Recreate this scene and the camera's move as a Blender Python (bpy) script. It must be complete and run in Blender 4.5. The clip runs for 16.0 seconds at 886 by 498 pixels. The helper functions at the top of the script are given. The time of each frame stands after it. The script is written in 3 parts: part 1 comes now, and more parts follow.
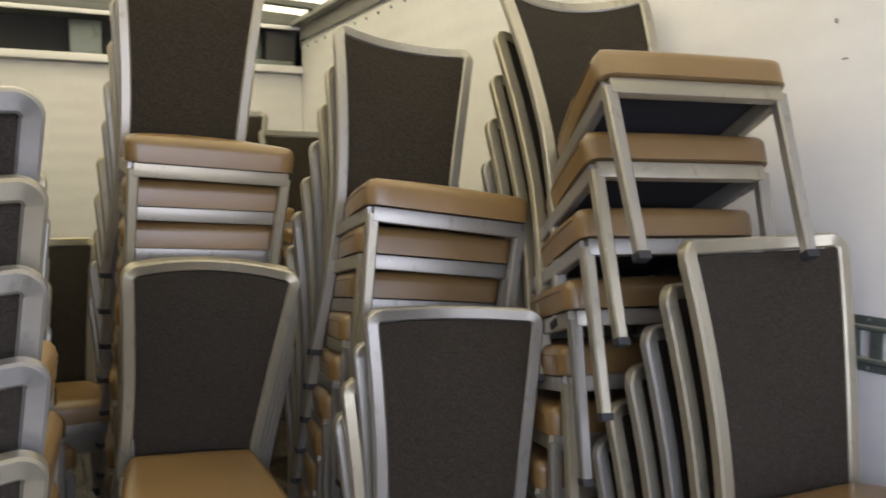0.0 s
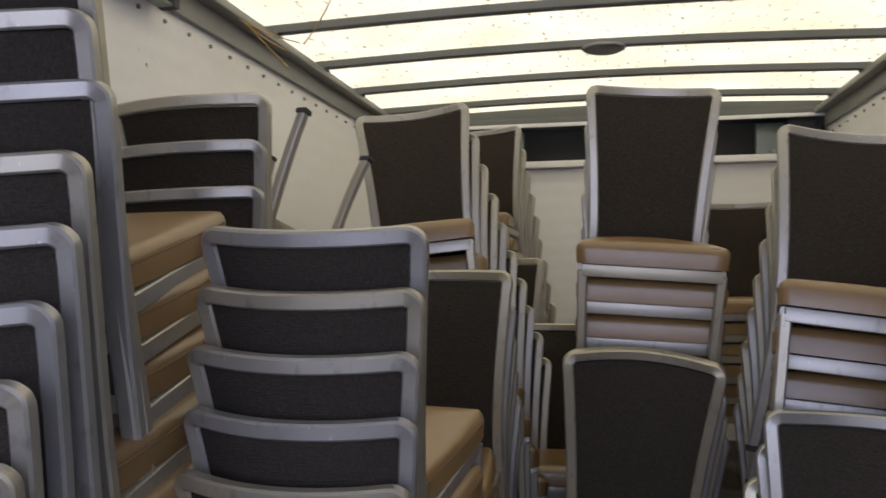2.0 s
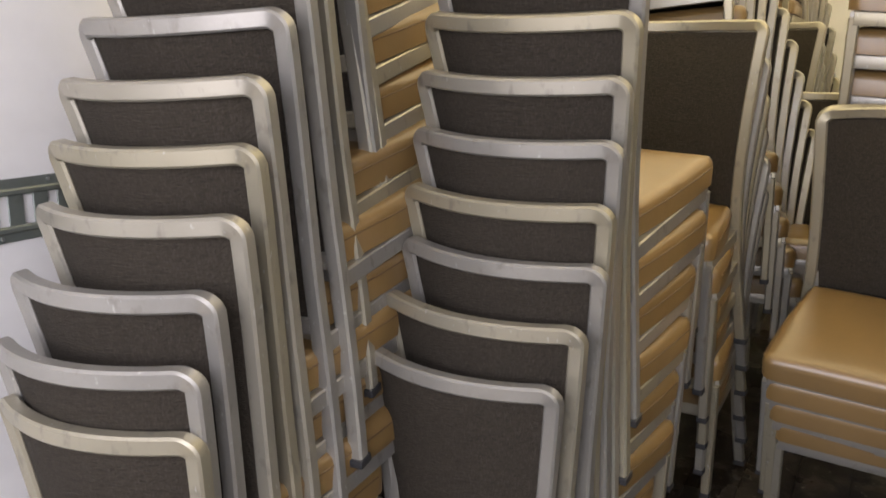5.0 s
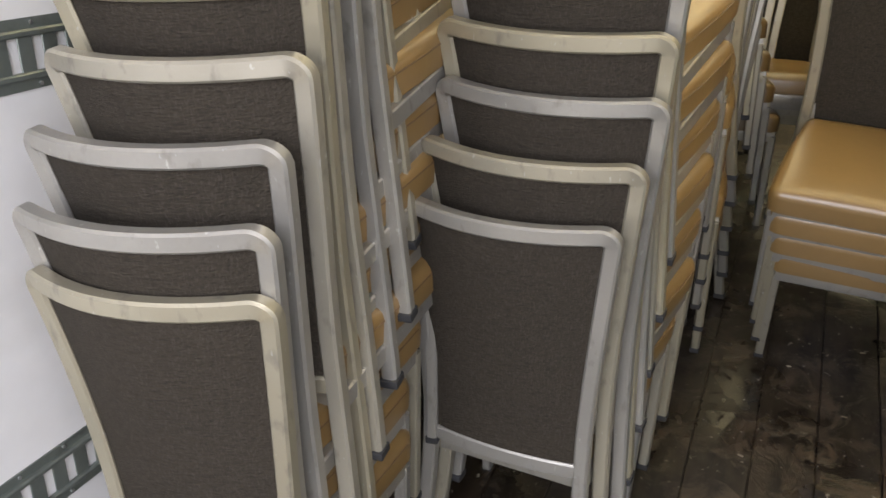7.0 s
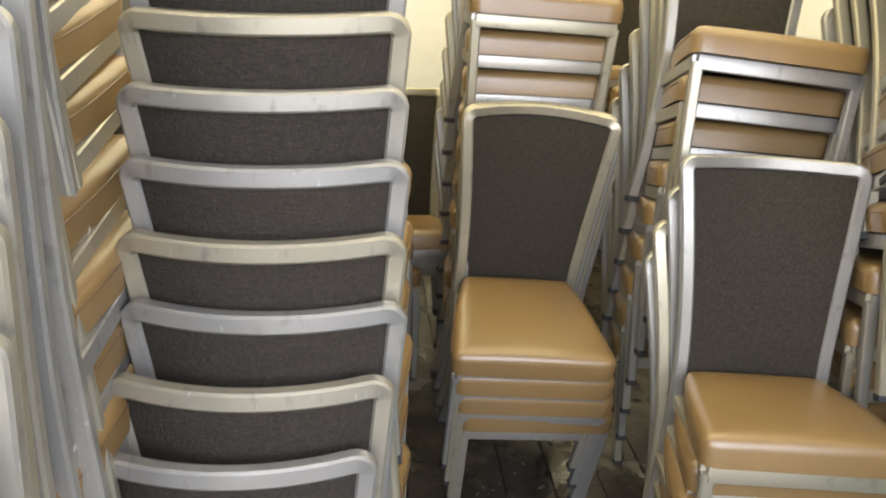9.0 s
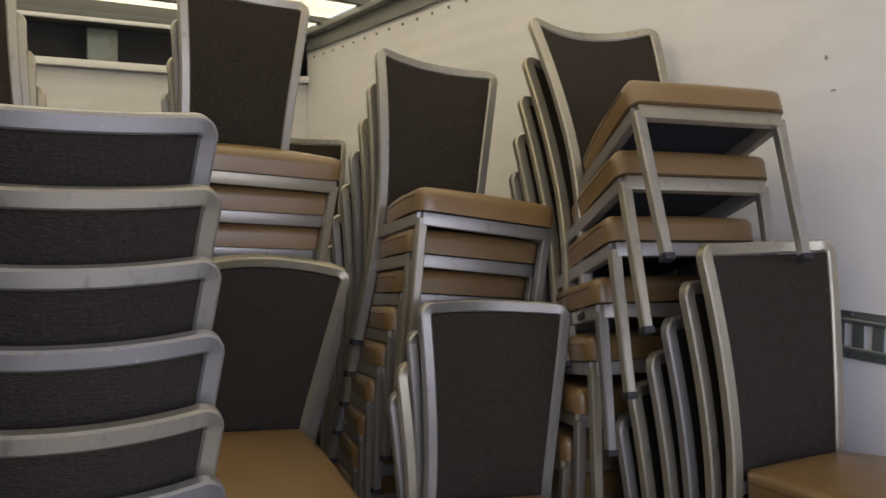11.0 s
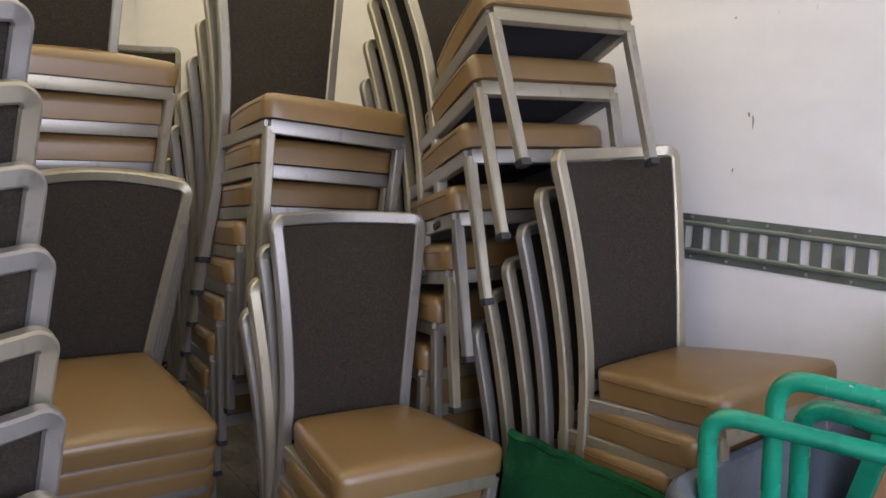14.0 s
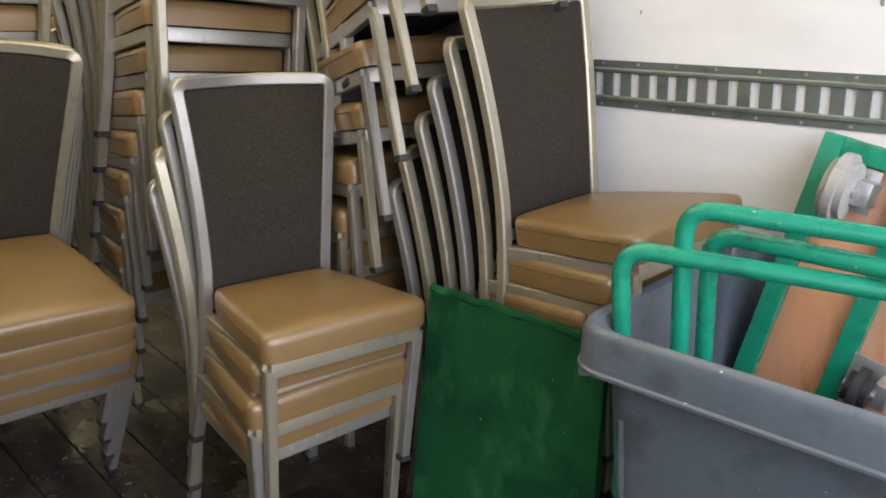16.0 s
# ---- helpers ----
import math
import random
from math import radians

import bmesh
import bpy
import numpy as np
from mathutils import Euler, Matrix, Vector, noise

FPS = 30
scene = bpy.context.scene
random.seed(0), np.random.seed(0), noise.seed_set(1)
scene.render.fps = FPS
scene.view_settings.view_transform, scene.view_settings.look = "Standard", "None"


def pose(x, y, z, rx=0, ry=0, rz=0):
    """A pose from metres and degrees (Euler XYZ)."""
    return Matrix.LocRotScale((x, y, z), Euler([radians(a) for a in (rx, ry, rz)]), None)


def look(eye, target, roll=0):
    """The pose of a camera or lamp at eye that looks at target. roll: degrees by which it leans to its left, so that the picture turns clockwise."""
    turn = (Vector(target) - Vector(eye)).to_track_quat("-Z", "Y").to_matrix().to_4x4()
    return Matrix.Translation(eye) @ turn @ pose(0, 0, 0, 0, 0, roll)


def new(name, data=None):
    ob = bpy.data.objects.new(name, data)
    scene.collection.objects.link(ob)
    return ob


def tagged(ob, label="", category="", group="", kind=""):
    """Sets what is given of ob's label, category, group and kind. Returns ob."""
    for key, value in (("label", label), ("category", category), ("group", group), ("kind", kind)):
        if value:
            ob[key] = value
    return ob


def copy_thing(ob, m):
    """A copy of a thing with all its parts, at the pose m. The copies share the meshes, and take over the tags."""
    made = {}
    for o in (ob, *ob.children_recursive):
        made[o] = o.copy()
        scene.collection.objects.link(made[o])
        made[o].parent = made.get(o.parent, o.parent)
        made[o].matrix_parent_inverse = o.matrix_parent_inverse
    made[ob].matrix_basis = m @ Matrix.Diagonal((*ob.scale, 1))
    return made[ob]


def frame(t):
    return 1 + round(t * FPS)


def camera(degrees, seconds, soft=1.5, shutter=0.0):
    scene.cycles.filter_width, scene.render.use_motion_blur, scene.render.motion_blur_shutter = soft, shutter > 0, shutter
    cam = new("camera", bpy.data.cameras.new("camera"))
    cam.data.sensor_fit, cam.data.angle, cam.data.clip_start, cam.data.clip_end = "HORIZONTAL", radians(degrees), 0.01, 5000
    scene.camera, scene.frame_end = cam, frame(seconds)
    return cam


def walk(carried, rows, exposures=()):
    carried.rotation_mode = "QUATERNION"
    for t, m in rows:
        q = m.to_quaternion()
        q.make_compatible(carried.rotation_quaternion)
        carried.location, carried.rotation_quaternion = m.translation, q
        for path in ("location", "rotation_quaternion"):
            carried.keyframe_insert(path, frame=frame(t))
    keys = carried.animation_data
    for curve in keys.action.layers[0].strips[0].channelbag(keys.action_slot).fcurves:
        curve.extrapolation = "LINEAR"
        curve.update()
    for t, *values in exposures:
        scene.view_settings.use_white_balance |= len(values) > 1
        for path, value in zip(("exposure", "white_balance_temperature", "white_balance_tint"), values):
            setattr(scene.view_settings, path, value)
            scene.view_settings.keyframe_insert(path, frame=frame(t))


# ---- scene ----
cam = camera(54.9, 16.0, soft=1.6, shutter=0.25)
PATH = [
    (0, (0.113, 0.104, 1.615), (1.015, 1.882, 1.464), -0.2),
    (0.5, (0.232, 0.074, 1.628), (0.771, 2.0, 1.572), -1.0),
    (1, (0.277, -0.041, 1.619), (0.54, 1.942, 1.632), -0.8),
    (1.5, (0.311, -0.122, 1.648), (0.285, 1.878, 1.664), -0.3),
    (2, (0.452, -0.153, 1.655), (0.069, 1.81, 1.705), -0.5),
    (2.5, (0.591, -0.162, 1.668), (-0.107, 1.708, 1.781), -1.0),
    (3, (0.618, -0.171, 1.661), (-0.21, 1.644, 1.801), -2.0),
    (3.5, (0.619, -0.172, 1.652), (-0.266, 1.619, 1.74), -1.6),
    (4, (0.605, -0.17, 1.61), (-0.319, 1.602, 1.522), -1.1),
    (4.5, (0.593, -0.167, 1.58), (-0.364, 1.569, 1.312), -0.9),
    (5, (0.575, -0.168, 1.547), (-0.389, 1.531, 1.114), 0.3),
    (7.5, (0.267, -0.208, 1.508), (-0.302, 1.546, 0.733), 0.3),
    (8, (0.226, -0.16, 1.527), (-0.087, 1.698, 0.858), 0.4),
    (8.5, (0.194, -0.039, 1.529), (0.11, 1.866, 0.928), -0.2),
    (9, (0.089, -0.046, 1.57), (0.259, 1.896, 1.121), 0.0),
    (9.5, (-0.031, -0.075, 1.608), (0.431, 1.844, 1.289), -0.0),
    (12, (-0.194, 0.003, 1.625), (0.94, 1.647, 1.526), 1.1),
    (12.5, (-0.209, 0.019, 1.626), (0.994, 1.609, 1.476), 1.2),
    (13, (-0.196, 0.02, 1.622), (1.026, 1.589, 1.406), 0.8),
    (13.5, (-0.182, 0.021, 1.612), (1.057, 1.568, 1.345), 0.8),
    (14, (-0.158, 0.016, 1.597), (1.099, 1.537, 1.271), 0.6),
    (14.5, (-0.163, 0.023, 1.578), (1.124, 1.498, 1.172), 0.3),
    (15, (-0.166, 0.024, 1.559), (1.138, 1.463, 1.081), 0.1),
    (15.5, (-0.164, 0.021, 1.558), (1.142, 1.43, 1.003), -0.3),
    (16, (-0.145, 0.012, 1.548), (1.201, 1.361, 0.941), -1.5),
]
walk(cam, [(t, look(eye, target, roll)) for t, eye, target, roll in PATH], [
    (0, 0.85, 6900, 10), (0.6, 0.42, 6450, 12), (1.5, 0.2, 6250, 15), (3.5, -0.3, 6300, 20), (4.2, 0.55, 7000, 21), (5, 1.2, 8000, 11), (7.5, 1.5, 8000, 6),
    (9, 1.9, 7300, 5), (9.7, 1.38, 7300, 5), (11.8, 0.0, 6550, 19), (13, 0.45, 6600, 19), (14.5, 1.03, 7000, 12), (16, 1.38, 7400, 8)])

# ---- light ----
world = bpy.data.worlds.new("sky")
scene.world = world
world.use_nodes = True
wn = world.node_tree
sky = wn.nodes.new("ShaderNodeTexSky")
sky.sky_type, sky.sun_disc = "NISHITA", False
sky.sun_elevation, sky.sun_rotation = radians(58), radians(200)
wn.nodes["Background"].inputs["Strength"].default_value = 0.10
wn.links.new(sky.outputs[0], wn.nodes["Background"].inputs["Color"])
sun = new("sun", bpy.data.lights.new("sun", "SUN"))
sun.data.energy, sun.data.angle, sun.data.color = 5.0, radians(0.6), (1.0, 0.95, 0.86)
sun.matrix_world = look((0, 0, 8), (0.6, 4.4, 0))


# daylight of the open rear doors, behind the camera
opening = new("rear_doorway_light", bpy.data.lights.new("rear_doorway_light", "AREA"))
opening.data.shape, opening.data.size, opening.data.size_y = "RECTANGLE", 2.4, 1.7
opening.data.energy, opening.data.color = 41.0, (0.70, 0.75, 1.0)
opening.matrix_world = look((0.38, -1.05, 1.70), (0.05, 0.85, 0.25))


# ---- materials ----
def material(name, color, rough=0.5, metal=0.0, vary=0.12, scale=6.0, fine=0.06, fine_scale=90.0, bump=0.15, bump_scale=120.0,
             per_object=0.0, stretch=(1, 1, 1), spec=0.5, wear=(), second=None, ribs=0.0):
    """A painted, woven or worn surface: two scales of variation in colour, roughness and relief."""
    m = bpy.data.materials.new(name)
    m.use_nodes = True
    n, l = m.node_tree.nodes, m.node_tree.links
    bsdf = n["Principled BSDF"]
    co = n.new("ShaderNodeTexCoord")
    mp = n.new("ShaderNodeMapping")
    mp.inputs["Scale"].default_value = stretch
    l.new(co.outputs["Object"], mp.inputs["Vector"])
    info = n.new("ShaderNodeObjectInfo")
    off = n.new("ShaderNodeVectorMath")
    off.operation = "MULTIPLY_ADD"
    off.inputs[1].default_value = (1, 1, 1)
    sp = n.new("ShaderNodeVectorMath")
    sp.operation = "SCALE"
    sp.inputs[0].default_value = (37.0, 11.0, 23.0)
    l.new(info.outputs["Random"], sp.inputs["Scale"])
    l.new(mp.outputs[0], off.inputs[0])
    l.new(sp.outputs[0], off.inputs[2])
    big, small = n.new("ShaderNodeTexNoise"), n.new("ShaderNodeTexNoise")
    big.inputs["Scale"].default_value, big.inputs["Detail"].default_value = scale, 5
    small.inputs["Scale"].default_value, small.inputs["Detail"].default_value = fine_scale, 3
    for t in (big, small):
        l.new(off.outputs[0], t.inputs["Vector"])
    val = n.new("ShaderNodeMath")
    val.operation = "MULTIPLY_ADD"
    l.new(big.outputs["Fac"], val.inputs[0])
    val.inputs[1].default_value, val.inputs[2].default_value = 2 * vary, 1 - vary
    val2 = n.new("ShaderNodeMath")
    val2.operation = "MULTIPLY_ADD"
    l.new(small.outputs["Fac"], val2.inputs[0])
    val2.inputs[1].default_value = 2 * fine
    add = n.new("ShaderNodeMath")
    add.operation = "MULTIPLY_ADD"
    l.new(info.outputs["Random"], add.inputs[0])
    add.inputs[1].default_value, add.inputs[2].default_value = 2 * per_object, -fine - per_object
    l.new(add.outputs[0], val2.inputs[2])
    tot = n.new("ShaderNodeMath")
    l.new(val.outputs[0], tot.inputs[0])
    l.new(val2.outputs[0], tot.inputs[1])
    hsv = n.new("ShaderNodeHueSaturation")
    hsv.inputs["Color"].default_value = (*color, 1)
    l.new(tot.outputs[0], hsv.inputs["Value"])
    base = hsv.outputs[0]
    if second:
        pick, blend = n.new("ShaderNodeMapRange"), n.new("ShaderNodeMix")
        pick.inputs["From Min"].default_value, pick.inputs["From Max"].default_value = 0.35, 0.75
        blend.data_type = "RGBA"
        blend.inputs["B"].default_value = (*second, 1)
        l.new(info.outputs["Random"], pick.inputs["Value"])
        l.new(pick.outputs[0], blend.inputs["Factor"])
        l.new(base, blend.inputs["A"])
        base = blend.outputs["Result"]
    for tint, wscale, wstretch, lo, hi, most in wear:
        wm, wt, wr, mx = n.new("ShaderNodeMapping"), n.new("ShaderNodeTexNoise"), n.new("ShaderNodeMapRange"), n.new("ShaderNodeMix")
        wm.inputs["Scale"].default_value = wstretch
        wt.inputs["Scale"].default_value, wt.inputs["Detail"].default_value = wscale, 5
        wr.inputs["From Min"].default_value, wr.inputs["From Max"].default_value, wr.inputs["To Max"].default_value = lo, hi, most
        mx.data_type = "RGBA"
        mx.inputs["B"].default_value = (*tint, 1)
        l.new(off.outputs[0], wm.inputs["Vector"])
        l.new(wm.outputs[0], wt.inputs["Vector"])
        l.new(wt.outputs["Fac"], wr.inputs["Value"])
        l.new(wr.outputs[0], mx.inputs["Factor"])
        l.new(base, mx.inputs["A"])
        base = mx.outputs["Result"]
    l.new(base, bsdf.inputs["Base Color"])
    rr = n.new("ShaderNodeMath")
    rr.operation = "MULTIPLY_ADD"
    l.new(big.outputs["Fac"], rr.inputs[0])
    rr.inputs[1].default_value, rr.inputs[2].default_value = 0.2, rough - 0.1
    l.new(rr.outputs[0], bsdf.inputs["Roughness"])
    bsdf.inputs["Metallic"].default_value = metal
    bsdf.inputs["Specular IOR Level"].default_value = spec
    if bump:
        bt = n.new("ShaderNodeTexNoise")
        bt.inputs["Scale"].default_value, bt.inputs["Detail"].default_value = bump_scale, 4
        l.new(off.outputs[0], bt.inputs["Vector"])
        bp = n.new("ShaderNodeBump")
        bp.inputs["Strength"].default_value, bp.inputs["Distance"].default_value = bump, 0.004
        l.new(bt.outputs["Fac"], bp.inputs["Height"])
        l.new(bp.outputs[0], bsdf.inputs["Normal"])
        if ribs:
            wave, wide = n.new("ShaderNodeTexWave"), n.new("ShaderNodeBump")
            wave.bands_direction = "Z"
            wave.inputs["Scale"].default_value, wave.inputs["Distortion"].default_value, wave.inputs["Detail Scale"].default_value = 3.6, 1.2, 0.4
            wide.inputs["Strength"].default_value, wide.inputs["Distance"].default_value = ribs, 0.006
            l.new(mp.outputs[0], wave.inputs["Vector"])
            l.new(wave.outputs["Fac"], wide.inputs["Height"])
            l.new(wide.outputs[0], bp.inputs["Normal"])
    return m


SILVER = material("silver_paint", (0.35, 0.335, 0.305), 0.38, 0.6, 0.09, 9, 0.04, 160, 0.05, 300, per_object=0.11, second=(0.37, 0.335, 0.25),
                  wear=[((0.20, 0.19, 0.165), 45, (1, 1, 0.5), 0.60, 0.72, 0.6), ((0.55, 0.54, 0.51), 120, (1, 1, 0.4), 0.68, 0.73, 0.6)])
FABRIC = material("brown_weave", (0.030, 0.0245, 0.018), 0.9, 0, 0.14, 14, 0.55, 330, 1.0, 330, per_object=0.06, stretch=(0.28, 1, 1), spec=0.2,
                  wear=[((0.062, 0.050, 0.041), 420, (3.0, 1, 0.22), 0.50, 0.68, 0.5), ((0.015, 0.012, 0.010), 300, (0.5, 1, 1), 0.55, 0.7, 0.6)])
VINYL = material("tan_vinyl", (0.195, 0.118, 0.045), 0.33, 0, 0.12, 6, 0.05, 60, 0.22, 16, per_object=0.09,
                 spec=0.7, wear=[((0.095, 0.056, 0.025), 5, (1, 1, 1), 0.35, 0.9, 0.4)])
PIPING = material("dark_seam", (0.12, 0.07, 0.035), 0.5, 0, 0.1, 10, 0.05, 100, 0.0)
RUBBER = material("black_rubber", (0.02, 0.02, 0.022), 0.7, 0, 0.1, 10, 0.1, 80, 0.1, 90)
WALL = material("white_panel", (0.76, 0.75, 0.74), 0.42, 0, 0.05, 1.6, 0.03, 30, 0.12, 9, spec=0.4, ribs=0.16,
                wear=[((0.60, 0.58, 0.54), 3.5, (1, 0.6, 1.6), 0.55, 0.8, 0.4), ((0.36, 0.33, 0.29), 38, (1, 1, 0.4), 0.73, 0.77, 0.6)])
STEEL = material("zinc_steel", (0.21, 0.235, 0.215), 0.42, 0.6, 0.18, 8, 0.08, 70, 0.1, 120,
                 wear=[((0.10, 0.10, 0.085), 16, (1, 0.6, 1), 0.58, 0.72, 0.6)])
BOWSTEEL = material("grey_bow_paint", (0.13, 0.135, 0.125), 0.55, 0.2, 0.15, 5, 0.08, 60, 0.1, 90)
RAILSTEEL = material("galvanised_rail", (0.27, 0.27, 0.255), 0.5, 0.4, 0.15, 6, 0.08, 60, 0.1, 90)
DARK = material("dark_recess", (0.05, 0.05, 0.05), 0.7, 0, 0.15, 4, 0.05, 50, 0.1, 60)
GREEN = material("green_gloss_paint", (0.0, 0.225, 0.13), 0.26, 0, 0.12, 7, 0.05, 60, 0.08, 40,
                 wear=[((0.30, 0.36, 0.32), 75, (1, 1, 1), 0.71, 0.74, 0.8), ((0.0, 0.14, 0.085), 20, (1, 1, 1), 0.56, 0.72, 0.7)])
CARPET = material("green_carpet", (0.008, 0.072, 0.025), 0.95, 0, 0.35, 9, 0.35, 240, 0.9, 260, spec=0.1,
                  wear=[((0.005, 0.045, 0.018), 6, (1, 1, 1), 0.46, 0.62, 0.8), ((0.028, 0.135, 0.050), 14, (1, 1, 0.7), 0.54, 0.7, 0.6),
                        ((0.25, 0.30, 0.22), 85, (1, 1, 1), 0.745, 0.77, 0.8)])
BINPLASTIC = material("grey_blue_plastic", (0.098, 0.119, 0.140), 0.38, 0, 0.16, 5, 0.08, 80, 0.15, 60,
                      wear=[((0.20, 0.225, 0.25), 60, (1, 0.25, 1), 0.66, 0.76, 0.6), ((0.045, 0.052, 0.060), 12, (1, 0.7, 1), 0.54, 0.70, 0.7),
                            ((0.55, 0.57, 0.58), 140, (1, 0.4, 1), 0.72, 0.75, 0.9)])
PLY = material("orange_plywood", (0.55, 0.26, 0.14), 0.55, 0, 0.16, 4, 0.1, 60, 0.1, 60, stretch=(1, 1, 0.2),
               wear=[((0.30, 0.10, 0.05), 26, (1, 1, 1), 0.62, 0.72, 0.6), ((0.62, 0.38, 0.24), 9, (1, 1, 1), 0.5, 0.7, 0.6)])
WHEEL = material("grey_rubber_wheel", (0.33, 0.315, 0.285), 0.6, 0, 0.15, 14, 0.08, 90, 0.1, 60, wear=[((0.16, 0.14, 0.12), 30, (1, 1, 1), 0.55, 0.7, 0.6)])
SCUFF = material("grey_scuff", (0.27, 0.25, 0.22), 0.7, 0, 0.2, 40, 0.2, 200, 0.0)
FLAKE = material("pale_debris", (0.20, 0.17, 0.13), 0.8, 0, 0.3, 40, 0.2, 200, 0.1, 200)
ZINC = material("bright_zinc", (0.6, 0.6, 0.6), 0.3, 0.9, 0.1, 10, 0.05, 90, 0.05, 90)
STRAW = material("yellow_straw", (0.45, 0.27, 0.09), 0.8, 0, 0.1, 20, 0.1, 90, 0.0)


def floor_material():
    """Dark worn boards with pale dried spills, scratches and damp patches."""
    m = bpy.data.materials.new("dirty_plank")
    m.use_nodes = True
    n, l = m.node_tree.nodes, m.node_tree.links
    bsdf = n["Principled BSDF"]
    geo, info = n.new("ShaderNodeNewGeometry"), n.new("ShaderNodeObjectInfo")
    stretch = n.new("ShaderNodeMapping")
    stretch.inputs["Scale"].default_value = (1, 0.22, 1)
    l.new(geo.outputs["Position"], stretch.inputs["Vector"])
    def noise_ramp(vec, scale, detail, lo, hi, c0, c1, rough=0.6, warp=0.0):
        t, r = n.new("ShaderNodeTexNoise"), n.new("ShaderNodeValToRGB")
        t.inputs["Scale"].default_value, t.inputs["Detail"].default_value, t.inputs["Roughness"].default_value = scale, detail, rough
        t.inputs["Distortion"].default_value = warp
        r.color_ramp.elements[0].position, r.color_ramp.elements[1].position = lo, hi
        r.color_ramp.elements[0].color, r.color_ramp.elements[1].color = c0, c1
        l.new(vec, t.inputs["Vector"])
        l.new(t.outputs["Fac"], r.inputs[0])
        return r
    base = noise_ramp(stretch.outputs[0], 26, 6, 0.35, 0.7, (0.007, 0.005, 0.004, 1), (0.026, 0.018, 0.012, 1))
    spill = noise_ramp(geo.outputs["Position"], 7, 8, 0.50, 0.62, (0, 0, 0, 1), (1, 1, 1, 1), 0.7, 0.8)
    fleck = noise_ramp(geo.outputs["Position"], 60, 3, 0.68, 0.72, (0, 0, 0, 1), (1, 1, 1, 1), 0.5, 0.4)
    damp = noise_ramp(geo.outputs["Position"], 3.2, 4, 0.42, 0.6, (0.22, 0.22, 0.22, 1), (0.75, 0.75, 0.75, 1))
    a, b = n.new("ShaderNodeMix"), n.new("ShaderNodeMix")
    for q in (a, b):
        q.data_type = "RGBA"
    l.new(spill.outputs[0], a.inputs["Factor"])
    l.new(base.outputs[0], a.inputs["A"])
    a.inputs["B"].default_value = (0.052, 0.037, 0.026, 1)
    l.new(fleck.outputs[0], b.inputs["Factor"])
    l.new(a.outputs["Result"], b.inputs["A"])
    b.inputs["B"].default_value = (0.17, 0.155, 0.13, 1)
    hsv, mm = n.new("ShaderNodeHueSaturation"), n.new("ShaderNodeMath")
    mm.operation = "MULTIPLY_ADD"
    l.new(info.outputs["Random"], mm.inputs[0])
    mm.inputs[1].default_value, mm.inputs[2].default_value = 0.7, 0.65
    l.new(mm.outputs[0], hsv.inputs["Value"])
    l.new(b.outputs["Result"], hsv.inputs["Color"])
    l.new(hsv.outputs[0], bsdf.inputs["Base Color"])
    l.new(damp.outputs[0], bsdf.inputs["Roughness"])
    bp = n.new("ShaderNodeBump")
    bp.inputs["Strength"].default_value, bp.inputs["Distance"].default_value = 0.5, 0.004
    l.new(spill.outputs[0], bp.inputs["Height"])
    l.new(bp.outputs[0], bsdf.inputs["Normal"])
    return m


def roof_material():
    """A translucent sheet with dust and leaf specks on it."""
    m = bpy.data.materials.new("translucent_roof_sheet")
    m.use_nodes = True
    n, l = m.node_tree.nodes, m.node_tree.links
    for x in list(n):
        n.remove(x)
    out = n.new("ShaderNodeOutputMaterial")
    tr, di, mix = n.new("ShaderNodeBsdfTranslucent"), n.new("ShaderNodeBsdfDiffuse"), n.new("ShaderNodeMixShader")
    co, mp = n.new("ShaderNodeTexCoord"), n.new("ShaderNodeMapping")
    mp.inputs["Scale"].default_value = (3, 1, 1)
    spot, wide = n.new("ShaderNodeTexNoise"), n.new("ShaderNodeTexNoise")
    spot.inputs["Scale"].default_value, spot.inputs["Detail"].default_value = 16, 6
    wide.inputs["Scale"].default_value, wide.inputs["Detail"].default_value = 2.2, 5
    ramp, ramp2 = n.new("ShaderNodeValToRGB"), n.new("ShaderNodeValToRGB")
    ramp.color_ramp.elements[0].position, ramp.color_ramp.elements[0].color = 0.30, (0.25, 0.2, 0.1, 1)
    ramp.color_ramp.elements[1].position, ramp.color_ramp.elements[1].color = 0.38, (1, 1, 1, 1)
    ramp2.color_ramp.elements[0].position, ramp2.color_ramp.elements[0].color = 0.3, (0.72, 0.65, 0.44, 1)
    ramp2.color_ramp.elements[1].position, ramp2.color_ramp.elements[1].color = 0.7, (0.90, 0.85, 0.64, 1)
    mul = n.new("ShaderNodeMix")
    mul.data_type, mul.blend_type = "RGBA", "MULTIPLY"
    mul.inputs["Factor"].default_value = 1
    l.new(co.outputs["Object"], mp.inputs[0])
    l.new(mp.outputs[0], spot.inputs["Vector"])
    l.new(co.outputs["Object"], wide.inputs["Vector"])
    l.new(spot.outputs["Fac"], ramp.inputs[0])
    l.new(wide.outputs["Fac"], ramp2.inputs[0])
    l.new(ramp.outputs[0], mul.inputs["A"])
    l.new(ramp2.outputs[0], mul.inputs["B"])
    l.new(mul.outputs["Result"], tr.inputs["Color"])
    di.inputs["Color"].default_value = (0.75, 0.72, 0.62, 1)
    mix.inputs[0].default_value = 0.12
    l.new(tr.outputs[0], mix.inputs[1])
    l.new(di.outputs[0], mix.inputs[2])
    l.new(mix.outputs[0], out.inputs["Surface"])
    return m


ROOF = roof_material()
FLOORMAT = floor_material()


